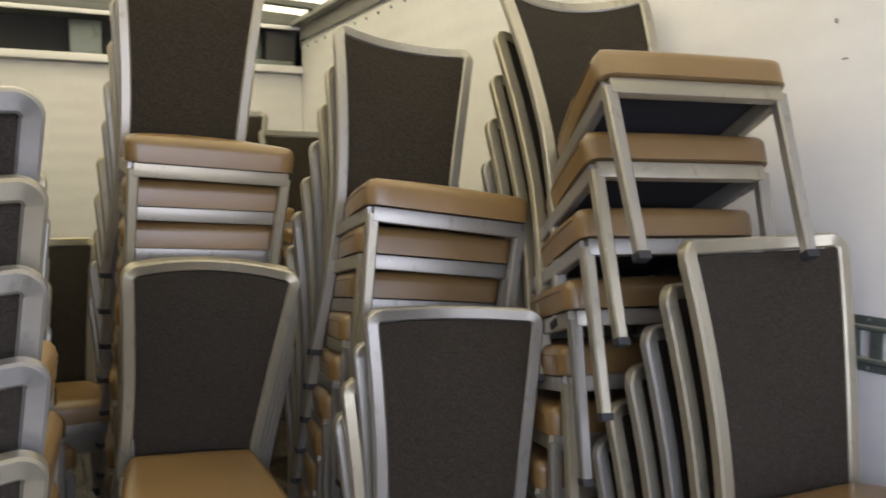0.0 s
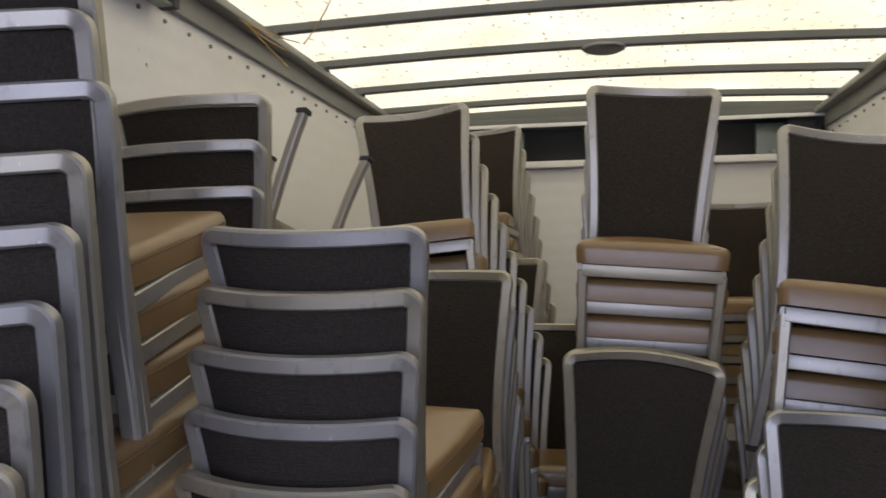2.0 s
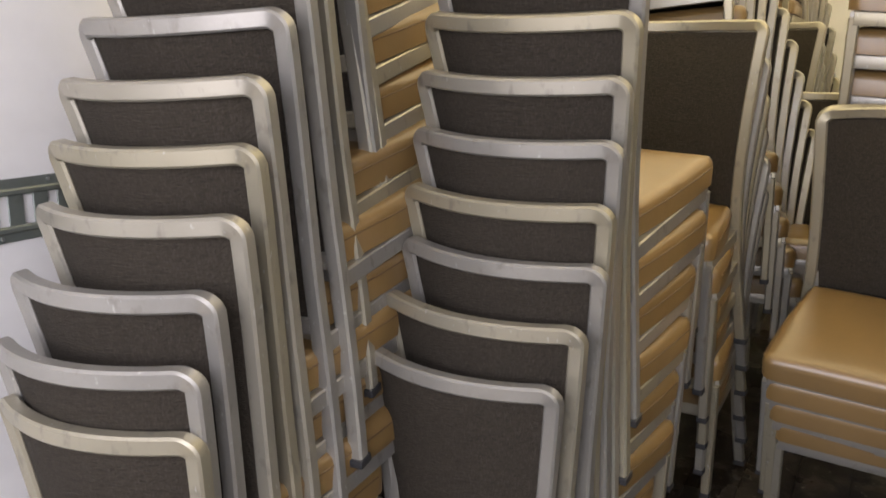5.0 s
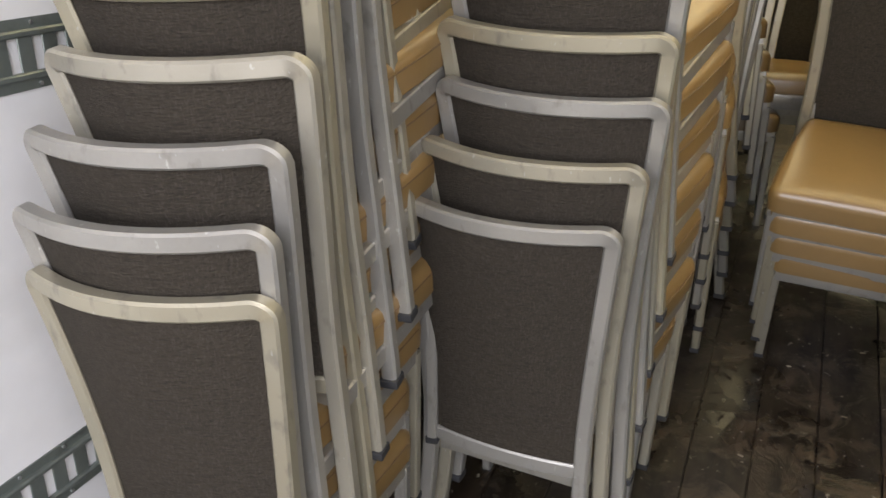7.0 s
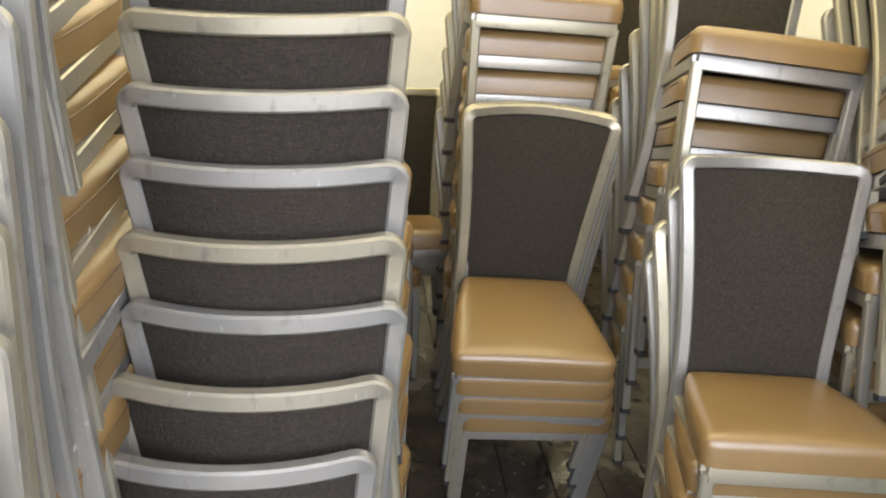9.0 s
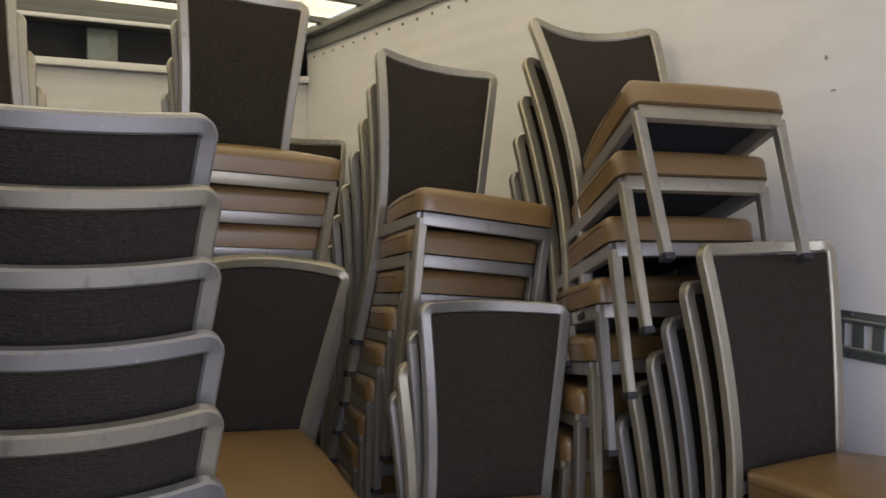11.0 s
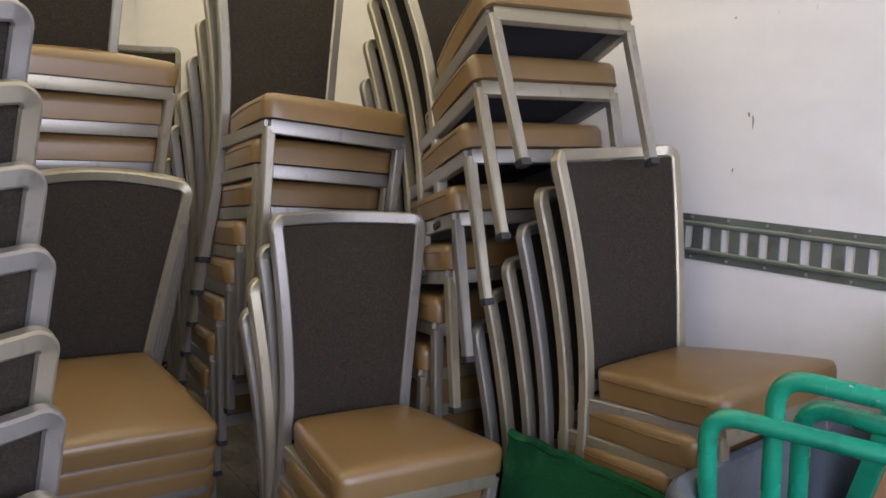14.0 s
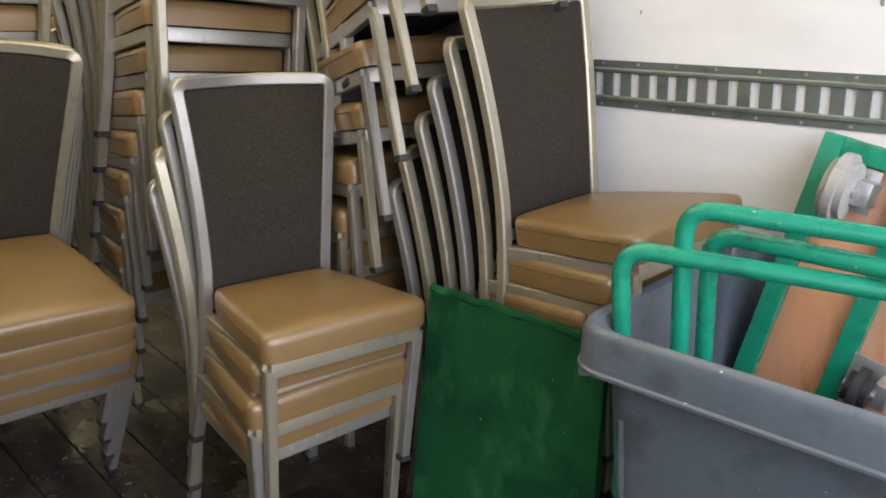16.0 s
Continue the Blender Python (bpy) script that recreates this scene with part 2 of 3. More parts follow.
# ---- mesh helpers ----
def mesh_of(name, bm, mat, smooth=True):
    bmesh.ops.recalc_face_normals(bm, faces=bm.faces[:])
    me = bpy.data.meshes.new(name)
    bm.to_mesh(me)
    bm.free()
    if smooth:
        me.polygons.foreach_set("use_smooth", [True] * len(me.polygons))
        me.set_sharp_from_angle(angle=radians(38))
    if mat:
        me.materials.append(mat)
    return me


def part(name, bm, mat, parent, label="", smooth=True):
    ob = new(name, mesh_of(name, bm, mat, smooth))
    ob.parent = parent
    return tagged(ob, label)


def box(bm, size, at=(0, 0, 0), turn=None, bevel=0.0, seg=2):
    m = Matrix.Translation(at) @ (turn.to_4x4() if turn else Matrix.Identity(4)) @ Matrix.Diagonal((*size, 1))
    vs = bmesh.ops.create_cube(bm, size=1.0, matrix=m)["verts"]
    if bevel:
        es = list({e for v in vs for e in v.link_edges})
        bmesh.ops.bevel(bm, geom=es, offset=bevel, segments=seg, affect="EDGES", profile=0.6)
    return bm


def cyl(bm, r, h, at=(0, 0, 0), axis="Z", seg=20, bevel=0.0):
    rot = {"Z": Matrix.Identity(4), "X": Matrix.Rotation(radians(90), 4, "Y"), "Y": Matrix.Rotation(radians(90), 4, "X")}[axis]
    vs = bmesh.ops.create_cone(bm, cap_ends=True, segments=seg, radius1=r, radius2=r, depth=h, matrix=Matrix.Translation(at) @ rot)["verts"]
    if bevel:
        es = [e for e in {e for v in vs for e in v.link_edges} if len(e.link_faces) == 2 and any(len(f.verts) > 4 for f in e.link_faces)]
        bmesh.ops.bevel(bm, geom=es, offset=bevel, segments=2, affect="EDGES")
    return bm


def sweep(bm, path, wide, deep, side=(1, 0, 0), round_=0.25, widths=None):
    """A bar with rounded corners along a path of points: wide along side, deep across it."""
    side = Vector(side).normalized()
    pts = [Vector(p) for p in path]
    rings = []
    for i, p in enumerate(pts):
        d = (pts[min(i + 1, len(pts) - 1)] - pts[max(i - 1, 0)]).normalized()
        s = (side - d * side.dot(d)).normalized()
        u = d.cross(s)
        w, h = (widths[i] if widths else wide) / 2, deep / 2
        r = round_ * min(w, h)
        ring = []
        for sx, sy in ((1, 1), (-1, 1), (-1, -1), (1, -1)):
            a, b = (w - r, h), (w, h - r)
            for q in ((b, a) if sx * sy > 0 else (a, b)):
                ring.append(bm.verts.new(p + s * sx * q[0] + u * sy * q[1]))
        rings.append(ring)
    for a, b in zip(rings, rings[1:]):
        for i in range(8):
            bm.faces.new((a[i], a[(i + 1) % 8], b[(i + 1) % 8], b[i]))
    bm.faces.new(rings[0])
    bm.faces.new(rings[-1])
    return bm


def tube(bm, path, r, seg=12):
    """A round tube along a path."""
    pts = [Vector(p) for p in path]
    rings, last = [], None
    for i, p in enumerate(pts):
        d = (pts[min(i + 1, len(pts) - 1)] - pts[max(i - 1, 0)]).normalized()
        ref = last if last else (Vector((0, 0, 1)) if abs(d.z) < 0.9 else Vector((1, 0, 0)))
        s = (ref - d * ref.dot(d)).normalized()
        last = s
        u = d.cross(s)
        rings.append([bm.verts.new(p + r * (math.cos(2 * math.pi * k / seg) * s + math.sin(2 * math.pi * k / seg) * u)) for k in range(seg)])
    for a, b in zip(rings, rings[1:]):
        for k in range(seg):
            bm.faces.new((a[k], a[(k + 1) % seg], b[(k + 1) % seg], b[k]))
    bm.faces.new(rings[0])
    bm.faces.new(rings[-1])
    return bm


def arc(points, radius, steps=7):
    """A path of corners with each inner corner rounded."""
    pts = [Vector(p) for p in points]
    out = [pts[0]]
    for a, b, c in zip(pts, pts[1:], pts[2:]):
        p, q = b + (a - b).normalized() * radius, b + (c - b).normalized() * radius
        for k in range(steps + 1):
            f = k / steps
            out.append((1 - f) ** 2 * p + 2 * f * (1 - f) * b + f * f * q)
    return out + [pts[-1]]


def empty(name, m, label, category, group="", kind=""):
    ob = new(name)
    ob.empty_display_size = 0.1
    ob.matrix_basis = m
    return tagged(ob, label, category, group, kind)


# ---- the truck body: walls, rails, roof, floor ----
LEFT, RIGHT, FRONT, REAR, TOP = -0.86, 1.682, 5.03, -1.1, 2.55
SLOPE = 8.0


def structure(name, bm, mat, label, category, smooth=False):
    return tagged(new(name, mesh_of(name, bm, mat, smooth)), label, category, "", "structure")


length, mid = FRONT - REAR + 0.1, (FRONT + REAR) / 2
bm = box(bmesh.new(), (0.06, length, 3.6), (LEFT - 0.03, mid, 0.7))
wall_left = structure("wall_left", bm, WALL, "white panelled truck side wall with rivets and scuffs", "wall")
bm = box(bmesh.new(), (0.06, length, 3.6), (RIGHT + 0.03, mid, 0.7))
wall_right = structure("wall_right", bm, WALL, "white panelled truck side wall with scuff marks", "wall")
bm = box(bmesh.new(), (RIGHT - LEFT, 0.06, 3.1), ((LEFT + RIGHT) / 2, FRONT + 0.03, 0.71))
wall_front = structure("wall_front", bm, WALL, "white panelled front bulkhead of the truck", "wall")
BREAK, DECK = 1.20, 0.12


def floor_z(y):
    """The load floor is level at the rear and climbs towards the bulkhead."""
    return DECK + (max(y, BREAK) - BREAK) * math.tan(radians(SLOPE))


bm = bmesh.new()
profile = [(REAR, floor_z(0) - 0.012), (BREAK, floor_z(0) - 0.012), (FRONT + 0.05, floor_z(FRONT + 0.05) - 0.012)]
upper = [[bm.verts.new((x, y, z)) for y, z in profile] for x in (LEFT, RIGHT)]
under = [[bm.verts.new((x, y, z - 0.05)) for y, z in profile] for x in (LEFT, RIGHT)]
for k in range(2):
    bm.faces.new((upper[0][k], upper[1][k], upper[1][k + 1], upper[0][k + 1]))
    bm.faces.new((under[0][k], under[0][k + 1], under[1][k + 1], under[1][k]))
    for j in (0, 1):
        bm.faces.new((upper[j][k], upper[j][k + 1], under[j][k + 1], under[j][k]))
for k in (0, 2):
    bm.faces.new((upper[0][k], upper[1][k], under[1][k], under[0][k]))
floor = structure("floor", bm, FLOORMAT, "dark dirty worn wooden truck floor", "floor")
plank_w, planks = 0.1495, 17
lengths = (BREAK - REAR, (FRONT - BREAK) / math.cos(radians(SLOPE)))
plank_meshes = [mesh_of("plank", box(bmesh.new(), (plank_w - 0.004, l, 0.0115), (0, 0, -0.0058), None, 0.0015, 1), FLOORMAT, False) for l in lengths]
for k in range(planks):
    x = LEFT + plank_w * (k + 0.5)
    ob = new("plank", plank_meshes[0])
    ob.matrix_basis, ob.parent = pose(x, (REAR + BREAK) / 2, floor_z(0)), floor
    ob = new("plank", plank_meshes[1])
    ob.matrix_basis, ob.parent = pose(x, (BREAK + FRONT) / 2, floor_z((BREAK + FRONT) / 2), SLOPE), floor

# roof sheet, bowed slightly over the width, as one thin slab
bm = bmesh.new()
cols, rows_n = 16, 2
width = RIGHT - LEFT
SHEET = 0.9
grid = []
for j in range(rows_n):
    grid.append([bm.verts.new((LEFT + width * i / cols, SHEET + (FRONT - SHEET) * j, TOP + 0.055 + 0.03 * math.sin(math.pi * i / cols))) for i in range(cols + 1)])
for i in range(cols):
    bm.faces.new((grid[0][i], grid[0][i + 1], grid[1][i + 1], grid[1][i]))
ceiling = structure("ceiling", bm, ROOF, "translucent pale yellow roof sheet with leaf specks", "ceiling", True)


# opaque panel added out of view, keeps roof light off the rear end
bm = box(bmesh.new(), (width, SHEET - REAR, 0.05), ((LEFT + RIGHT) / 2, (SHEET + REAR) / 2, TOP + 0.09))
structure("ceiling_rear", bm, WALL, "unseen opaque white panel added over the rear of the roof", "ceiling")


def roof_bow(y):
    ob = empty("roof_bow", pose(0, y, 0), "grey painted steel roof bow spanning the walls", "roof bow", "roof bows", "structure")
    path = [(LEFT + width * i / 16, 0, TOP + 0.025 + 0.03 * math.sin(math.pi * i / 16)) for i in range(17)]
    part("bar", sweep(bmesh.new(), path, 0.042, 0.034, (0, 1, 0)), BOWSTEEL, ob)
    for x in (LEFT + 0.05, RIGHT - 0.05):
        part("end_plate", box(bmesh.new(), (0.07, 0.06, 0.012), (x, 0, TOP + 0.01), None, 0.003), BOWSTEEL, ob)
    return ob


for k in range(11):
    roof_bow(4.62 - 0.57 * k)


def top_rail(name, x, sign):
    ob = empty(name, pose(x, 0, 0), "grey steel top rail along the roof edge, with rivets", "rail", "", "structure")
    bm = bmesh.new()
    box(bm, (0.075, length - 0.16, 0.03), (-sign * 0.0385, mid, TOP - 0.005), None, 0.004)
    box(bm, (0.02, length - 0.16, 0.085), (-sign * 0.012, mid, TOP - 0.055), None, 0.004)
    part("angle", bm, RAILSTEEL, ob)
    for k in range(40):
        y = REAR + 0.3 + k * 0.15
        part("rivet", cyl(bmesh.new(), 0.007, 0.006, (-sign * 0.004, y, TOP - 0.135), "X", 8), STEEL, ob)
    return ob


top_rail("top_rail_left", LEFT, -1)
top_rail("top_rail_right", RIGHT, 1)


# ---- E-section lashing rails ----
def lashing_rail(name, x, sign, ztop, label):
    """A pressed steel rail with a row of upright slots, screwed along the wall."""
    ob = empty(name, pose(x - sign * 0.001, 0, ztop - 0.0575), label, "lashing rail", "", "structure")
    y0, y1, h = REAR + 0.1, FRONT - 0.05, 0.115
    n = int((y1 - y0) / 0.0508)
    bm = bmesh.new()
    d = -sign
    # flanges, ridges, and webs between the slots
    for z in (0.048, -0.048):
        box(bm, (0.003, y1 - y0, 0.019), (d * 0.0015, (y0 + y1) / 2, z))
    for z in (0.034, -0.034):
        box(bm, (0.012, y1 - y0, 0.012), (d * 0.006, (y0 + y1) / 2, z), None, 0.003, 1)
    part("rail", bm, STEEL, ob, smooth=False)
    web = mesh_of("web", box(bmesh.new(), (0.003, 0.031, 0.057), (0, 0, 0), None, 0.001, 1), STEEL, False)
    for k in range(n + 1):
        piece = new("web", web)
        piece.matrix_basis, piece.parent = pose(d * 0.005, y0 + 0.0508 * k, 0), ob
    for k in range(0, n, 2):
        for z in (0.05, -0.05):
            part("screw", cyl(bmesh.new(), 0.0035, 0.004, (d * 0.004, y0 + 0.0508 * k + 0.02, z), "X", 6), ZINC, ob)
    return ob


lashing_rail("lashing_rail_right", RIGHT, 1, 1.342, "zinc-plated slotted lashing rail screwed to white wall")
lashing_rail("lashing_rail_left_upper", LEFT, -1, 1.334, "zinc-plated slotted lashing rail screwed to white wall")
lashing_rail("lashing_rail_left_lower", LEFT, -1, 0.57, "zinc-plated slotted lashing rail low on white wall")


# ---- stacking chairs ----
H, SEAT = 0.90, 0.418


def post_y(z):
    """How far back the rear upright stands at height z: it leans back above the seat and its foot kicks back."""
    u = (z - 0.48) / (H - 0.48)
    return 0.132 + 0.030 * u * u if u > 0 else 0.132 + 0.058 * (0.48 - z) ** 2 / 0.23


def post_x(z):
    u = z / H
    return 0.182 - 0.022 * math.sin(math.pi * min(u / 0.95, 1)) + 0.012 * max(0, (u - 0.5) / 0.5)


def chair():
    ob = empty("stacking_chair", Matrix.Identity(4), "silver metal stacking chair, tan vinyl seat, brown woven back", "chair")
    # cushion: a rounded slab, wider in front, crowned, its front edge rolled over
    bm = bmesh.new()
    nx, ny = 18, 18
    def half(v):
        return 0.211 - 0.027 * v - 0.034 * v * v
    def shape(u, v, w):
        """u across, v from front to rear, w: 0 below, 1 on top. The plan has rounded corners, the upper edge is rolled."""
        hw, long_ = half(v), 0.372
        ex, ey = (1 - abs(u)) * hw, min(v, 1 - v) * long_
        r = 0.034 if v < 0.5 else 0.022
        x, y = hw * u, -0.250 + long_ * v
        a, b = 1 - ex / r, 1 - ey / r
        if a > 0 and b > 0:
            x = math.copysign(hw - r + r * a * math.sqrt(1 - b * b / 2), u)
            q = r - r * b * math.sqrt(1 - a * a / 2)
            y = -0.250 + (q if v < 0.5 else long_ - q)
        roll = 0.024 if v < 0.5 else 0.018
        e = min(ex, ey, roll)
        drop = roll - math.sqrt(max(roll * roll - (roll - e) ** 2, 0))
        top = SEAT - 0.002 + 0.008 * (1 - v) + 0.011 * (1 - u * u) * (1 - (2 * v - 1) ** 4) - drop
        low = SEAT - 0.066 + 0.010 * (1 - v)
        tuck = 0.985 + 0.015 * w
        return Vector((x * tuck, y, low + (top - low) * w))
    us = [math.sin(math.pi / 2 * (2 * i / nx - 1)) for i in range(nx + 1)]
    vs = [0.5 + 0.5 * math.sin(math.pi / 2 * (2 * j / ny - 1)) for j in range(ny + 1)]
    top = [[bm.verts.new(shape(u, v, 1)) for u in us] for v in vs]
    low = [[bm.verts.new(shape(u, v, 0)) for u in us] for v in vs]
    for j in range(ny):
        for i in range(nx):
            bm.faces.new((top[j][i], top[j][i + 1], top[j + 1][i + 1], top[j + 1][i]))
            bm.faces.new((low[j][i], low[j + 1][i], low[j + 1][i + 1], low[j][i + 1]))
    for j in range(ny):
        for i in (0, nx):
            bm.faces.new((top[j][i], top[j + 1][i], low[j + 1][i], low[j][i]))
    for i in range(nx):
        for j in (0, ny):
            bm.faces.new((top[j][i], top[j][i + 1], low[j][i + 1], low[j][i]))
    seat = part("seat", bm, VINYL, ob, "tan vinyl cushion with rolled front edge")
    # seams along both sides
    for s in (-1, 1):
        pts = [(s * (half(v) * 0.999 + 0.0006), -0.250 + 0.372 * v, SEAT - 0.024 + 0.010 * (1 - v)) for v in (0.10, 0.3, 0.6, 0.93)]
        part("seam", tube(bmesh.new(), pts, 0.0016, 5), PIPING, seat)
    # black webbing under the cushion
    bm = bmesh.new()
    low = [bm.verts.new((x, y, SEAT - 0.070 + 0.010 * (1 - (y + 0.25) / 0.372))) for x, y in ((-0.178, -0.215), (0.178, -0.215), (0.146, 0.105), (-0.146, 0.105))]
    high = [bm.verts.new(v.co + Vector((0, 0, 0.003))) for v in low]
    bm.faces.new(low)
    bm.faces.new(high)
    for k in range(4):
        bm.faces.new((low[k], low[(k + 1) % 4], high[(k + 1) % 4], high[k]))
    part("seat_webbing", bm, RUBBER, ob, "black webbing under the seat")
    # seat frame under the cushion
    part("front_rail", box(bmesh.new(), (0.378, 0.022, 0.034), (0, -0.228, SEAT - 0.076), None, 0.003), SILVER, ob)
    part("rear_rail", box(bmesh.new(), (0.30, 0.020, 0.034), (0, 0.112, SEAT - 0.086), None, 0.003), SILVER, ob)
    for s in (-1, 1):
        path = [(s * 0.188, -0.222, SEAT - 0.076), (s * 0.157, 0.125, SEAT - 0.086)]
        part("side_rail", sweep(bmesh.new(), path, 0.022, 0.034, (1, 0, 0)), SILVER, ob)
    # one bent frame: up one upright, over the bowed top bar, down the other
    zs = [0.012 + (H - 0.062 - 0.012) * k / 15 for k in range(16)]
    left = [(-post_x(z), post_y(z), z) for z in zs]
    corner, bar = [], []
    xt, zt, rad = post_x(H), H - 0.0175, 0.022
    def bow(x):
        return 0.056 * (1 - (x / xt) ** 2)
    for k in range(1, 9):
        a = math.pi / 2 * k / 9
        x, z = -xt + rad * (1 - math.cos(a)), zt - rad * (1 - math.sin(a))
        corner.append((x, post_y(z) + bow(x), z))
    for k in range(17):
        x = (2 * k / 16 - 1) * (xt - rad)
        bar.append((x, post_y(zt) + bow(x), zt))
    path = left + corner + bar + [(-x, y, z) for x, y, z in reversed(corner)] + [(-x, y, z) for x, y, z in reversed(left)]
    part("back_frame", sweep(bmesh.new(), path, 0.027, 0.029, (0, 1, 0), 0.30), SILVER, ob, "bent silver painted frame")
    for s in (-1, 1):
        bm = box(bmesh.new(), (0.034, 0.035, 0.016), (s * post_x(0.008), post_y(0.008), 0.008), None, 0.003)
        part("foot_cap", bm, RUBBER, ob, "black rubber cap")
    zc = SEAT - 0.045
    path = [(post_x(zc) * (2 * k / 10 - 1), post_y(zc) + 0.016 * (1 - (2 * k / 10 - 1) ** 2), zc) for k in range(11)]
    part("cross_bar", sweep(bmesh.new(), path, 0.020, 0.032, (0, 1, 0), 0.35), SILVER, ob)
    # padded panel between the uprights, curved across
    bm = bmesh.new()
    nx, nz = 10, 12
    fr, bk = [], []
    for j in range(nz + 1):
        z = SEAT - 0.035 + (H - SEAT + 0.001) * j / nz
        a, b = [], []
        for i in range(nx + 1):
            u = 2 * i / nx - 1
            x = (post_x(z) - 0.012) * u
            y = post_y(z) + (0.016 + 0.040 * (j / nz) ** 1.3) * (1 - u * u)
            pad = 0.006 * min(1, 4 * (1 - abs(u))) * min(1, 6 * min(j, nz - j) / nz)
            a.append(bm.verts.new((x, y - 0.007 - pad, z)))
            b.append(bm.verts.new((x, y + 0.006 + pad * 0.5, z)))
        fr.append(a)
        bk.append(b)
    for j in range(nz):
        for i in range(nx):
            bm.faces.new((fr[j][i], fr[j][i + 1], fr[j + 1][i + 1], fr[j + 1][i]))
            bm.faces.new((bk[j][i], bk[j + 1][i], bk[j + 1][i + 1], bk[j][i + 1]))
        for i in (0, nx):
            bm.faces.new((fr[j][i], fr[j + 1][i], bk[j + 1][i], bk[j][i]))
    for i in range(nx):
        for j in (0, nz):
            bm.faces.new((fr[j][i], fr[j][i + 1], bk[j][i + 1], bk[j][i]))
    part("back_panel", bm, FABRIC, ob, "dark brown woven upholstery")
    # front legs, tapering to the foot
    for s in (-1, 1):
        zs = [0.012, 0.13, 0.26, SEAT - 0.075]
        path = [(s * (0.176 + 0.034 * z), -0.196 - 0.085 * z, z) for z in zs]
        part("front_leg", sweep(bmesh.new(), path, 0.026, 0.026, (1, 0, 0), 0.3, [0.022, 0.024, 0.026, 0.027]), SILVER, ob)
        part("foot_cap", box(bmesh.new(), (0.026, 0.028, 0.016), (s * 0.176, -0.197, 0.008), None, 0.003), RUBBER, ob, "black rubber cap")
    return ob


CHAIR = chair()
rng = random.Random(4)
first_used = [False]


def put_chair(m, label, group):
    if not first_used[0]:
        first_used[0] = True
        CHAIR.matrix_basis = m
        ob = CHAIR
    else:
        ob = copy_thing(CHAIR, m)
    return tagged(ob, label, "chair", group)


PIVOT = Matrix.Translation((0, 0.223, 0.959))


def stack(top, n, group, label, turn=0.0, tilt=0.0, fan=0.0, roll=0.0, unroll=0.0, step=(0, 0.045), drop=None, loose=0.004, jitter=0.8, shift={}, turns=0.0, foot=None):
    """n chairs on one another. top: a point a hand behind and above the uppermost back's top bar. turn: degrees; at 0 they face the rear. tilt and roll: how far the
    uppermost leans back and to its side; each chair below leans by fan and unroll less. step: (x, y) from each chair to the next below, drop:
    the same in z, or else so that the lowest stands on the floor. shift: (x, y, z) of single chairs, counted from the top."""
    low = floor_z(top[1] + step[1] * (n - 1)) if foot is None else foot
    if drop is None:
        drop = (top[2] - PIVOT.translation.z - low) / max(n - 1, 1)
    for i in range(n):
        p = Vector(top) + Vector((step[0] * i, step[1] * i, -drop * i)) + Vector(shift.get(i, (0, 0, 0)))
        if i:
            p += Vector((rng.uniform(-loose, loose), rng.uniform(-loose, loose), 0))
        lean = math.copysign(max(abs(tilt) - fan * i, 0), tilt)
        side = math.copysign(max(abs(roll) - unroll * i, 0), roll)
        m = Matrix.Translation(p) @ Matrix.Rotation(radians(turn + turns * i + (rng.uniform(-jitter, jitter) if i else 0)), 4, "Z")
        m = m @ Matrix.Rotation(radians(side), 4, "Y") @ Matrix.Rotation(radians(-lean), 4, "X") @ PIVOT.inverted()
        put_chair(m, label, group)


CH = "silver stacking chair, tan vinyl seat, "
stack((0.543, 2.154, 1.502), 4, "low stack before the tall stacks", CH + "in a low stack", 0.7, -19.6, 0.6, 4.8, 0.3, (0.004, 0.036), 0.064, 0.002)
stack((0.987, 1.801, 1.405), 4, "low stack beside the green board", CH + "in a loose low stack", -6.5, -0.6, 0, 3.1, 1, (-0.008, 0.045), loose=0.006, shift={2: (-0.02, -0.04, 0), 3: (-0.03, -0.06, 0)})
stack((1.401, 1.346, 1.570), 6, "stack beside the right wall", CH + "stacked beside white wall", -2, 5.7, 0.8, -0.5, 0, (0.0, 0.05))
stack((1.132, 2.387, 2.080), 9, "tall stack behind the loose stack", CH + "in a tall stack", -3.8, 6.8, 0.8, 7.4, 0.9, (-0.012, 0.042))
stack((1.456, 2.047, 2.140), 10, "tall leaning stack", CH + "tipped back on a tall stack", -11.3, 26.9, 4.6, 1, 0, (-0.006, 0.012), turns=0.9)
stack((0.598, 2.654, 2.296), 10, "tall stack in the middle", CH + "in a tall stack", 1.8, -5.4, 0.5, 4, 0.4, (-0.008, 0.045))
stack((-0.254, 2.896, 2.292), 10, "tall crooked stack", CH + "in a tall crooked stack", 4.7, 4.4, 0.4, -6, 0.6, (0.03, 0.04))
stack((-0.015, 2.263, 1.718), 6, "stack behind the near stack", CH + "in a stack of six", -3.3, -4, 0.5)
stack((-0.187, 4.3, 2.45), 9, "far stack", CH + "in a stack near the bulkhead", -7, 0, 0, -3, 0.3, (0.02, 0.02))
stack((0.17, 3.30, 1.50), 5, "low stack in the gap", CH + "in a low stack", 4, step=(0.01, 0.04))
stack((-0.04, 3.75, 1.768), 5, "far low stack", CH + "low stack near the bulkhead", -3)
stack((1.07, 4.40, 2.045), 6, "far stack beside the bulkhead", CH + "in a stack near the bulkhead", 2, step=(0, 0.03))
stack((1.42, 4.35, 1.95), 6, "far stack in the corner", CH + "in a stack near the bulkhead", 2, step=(0, 0.03))
AW = "silver stacking chair, brown woven back, "
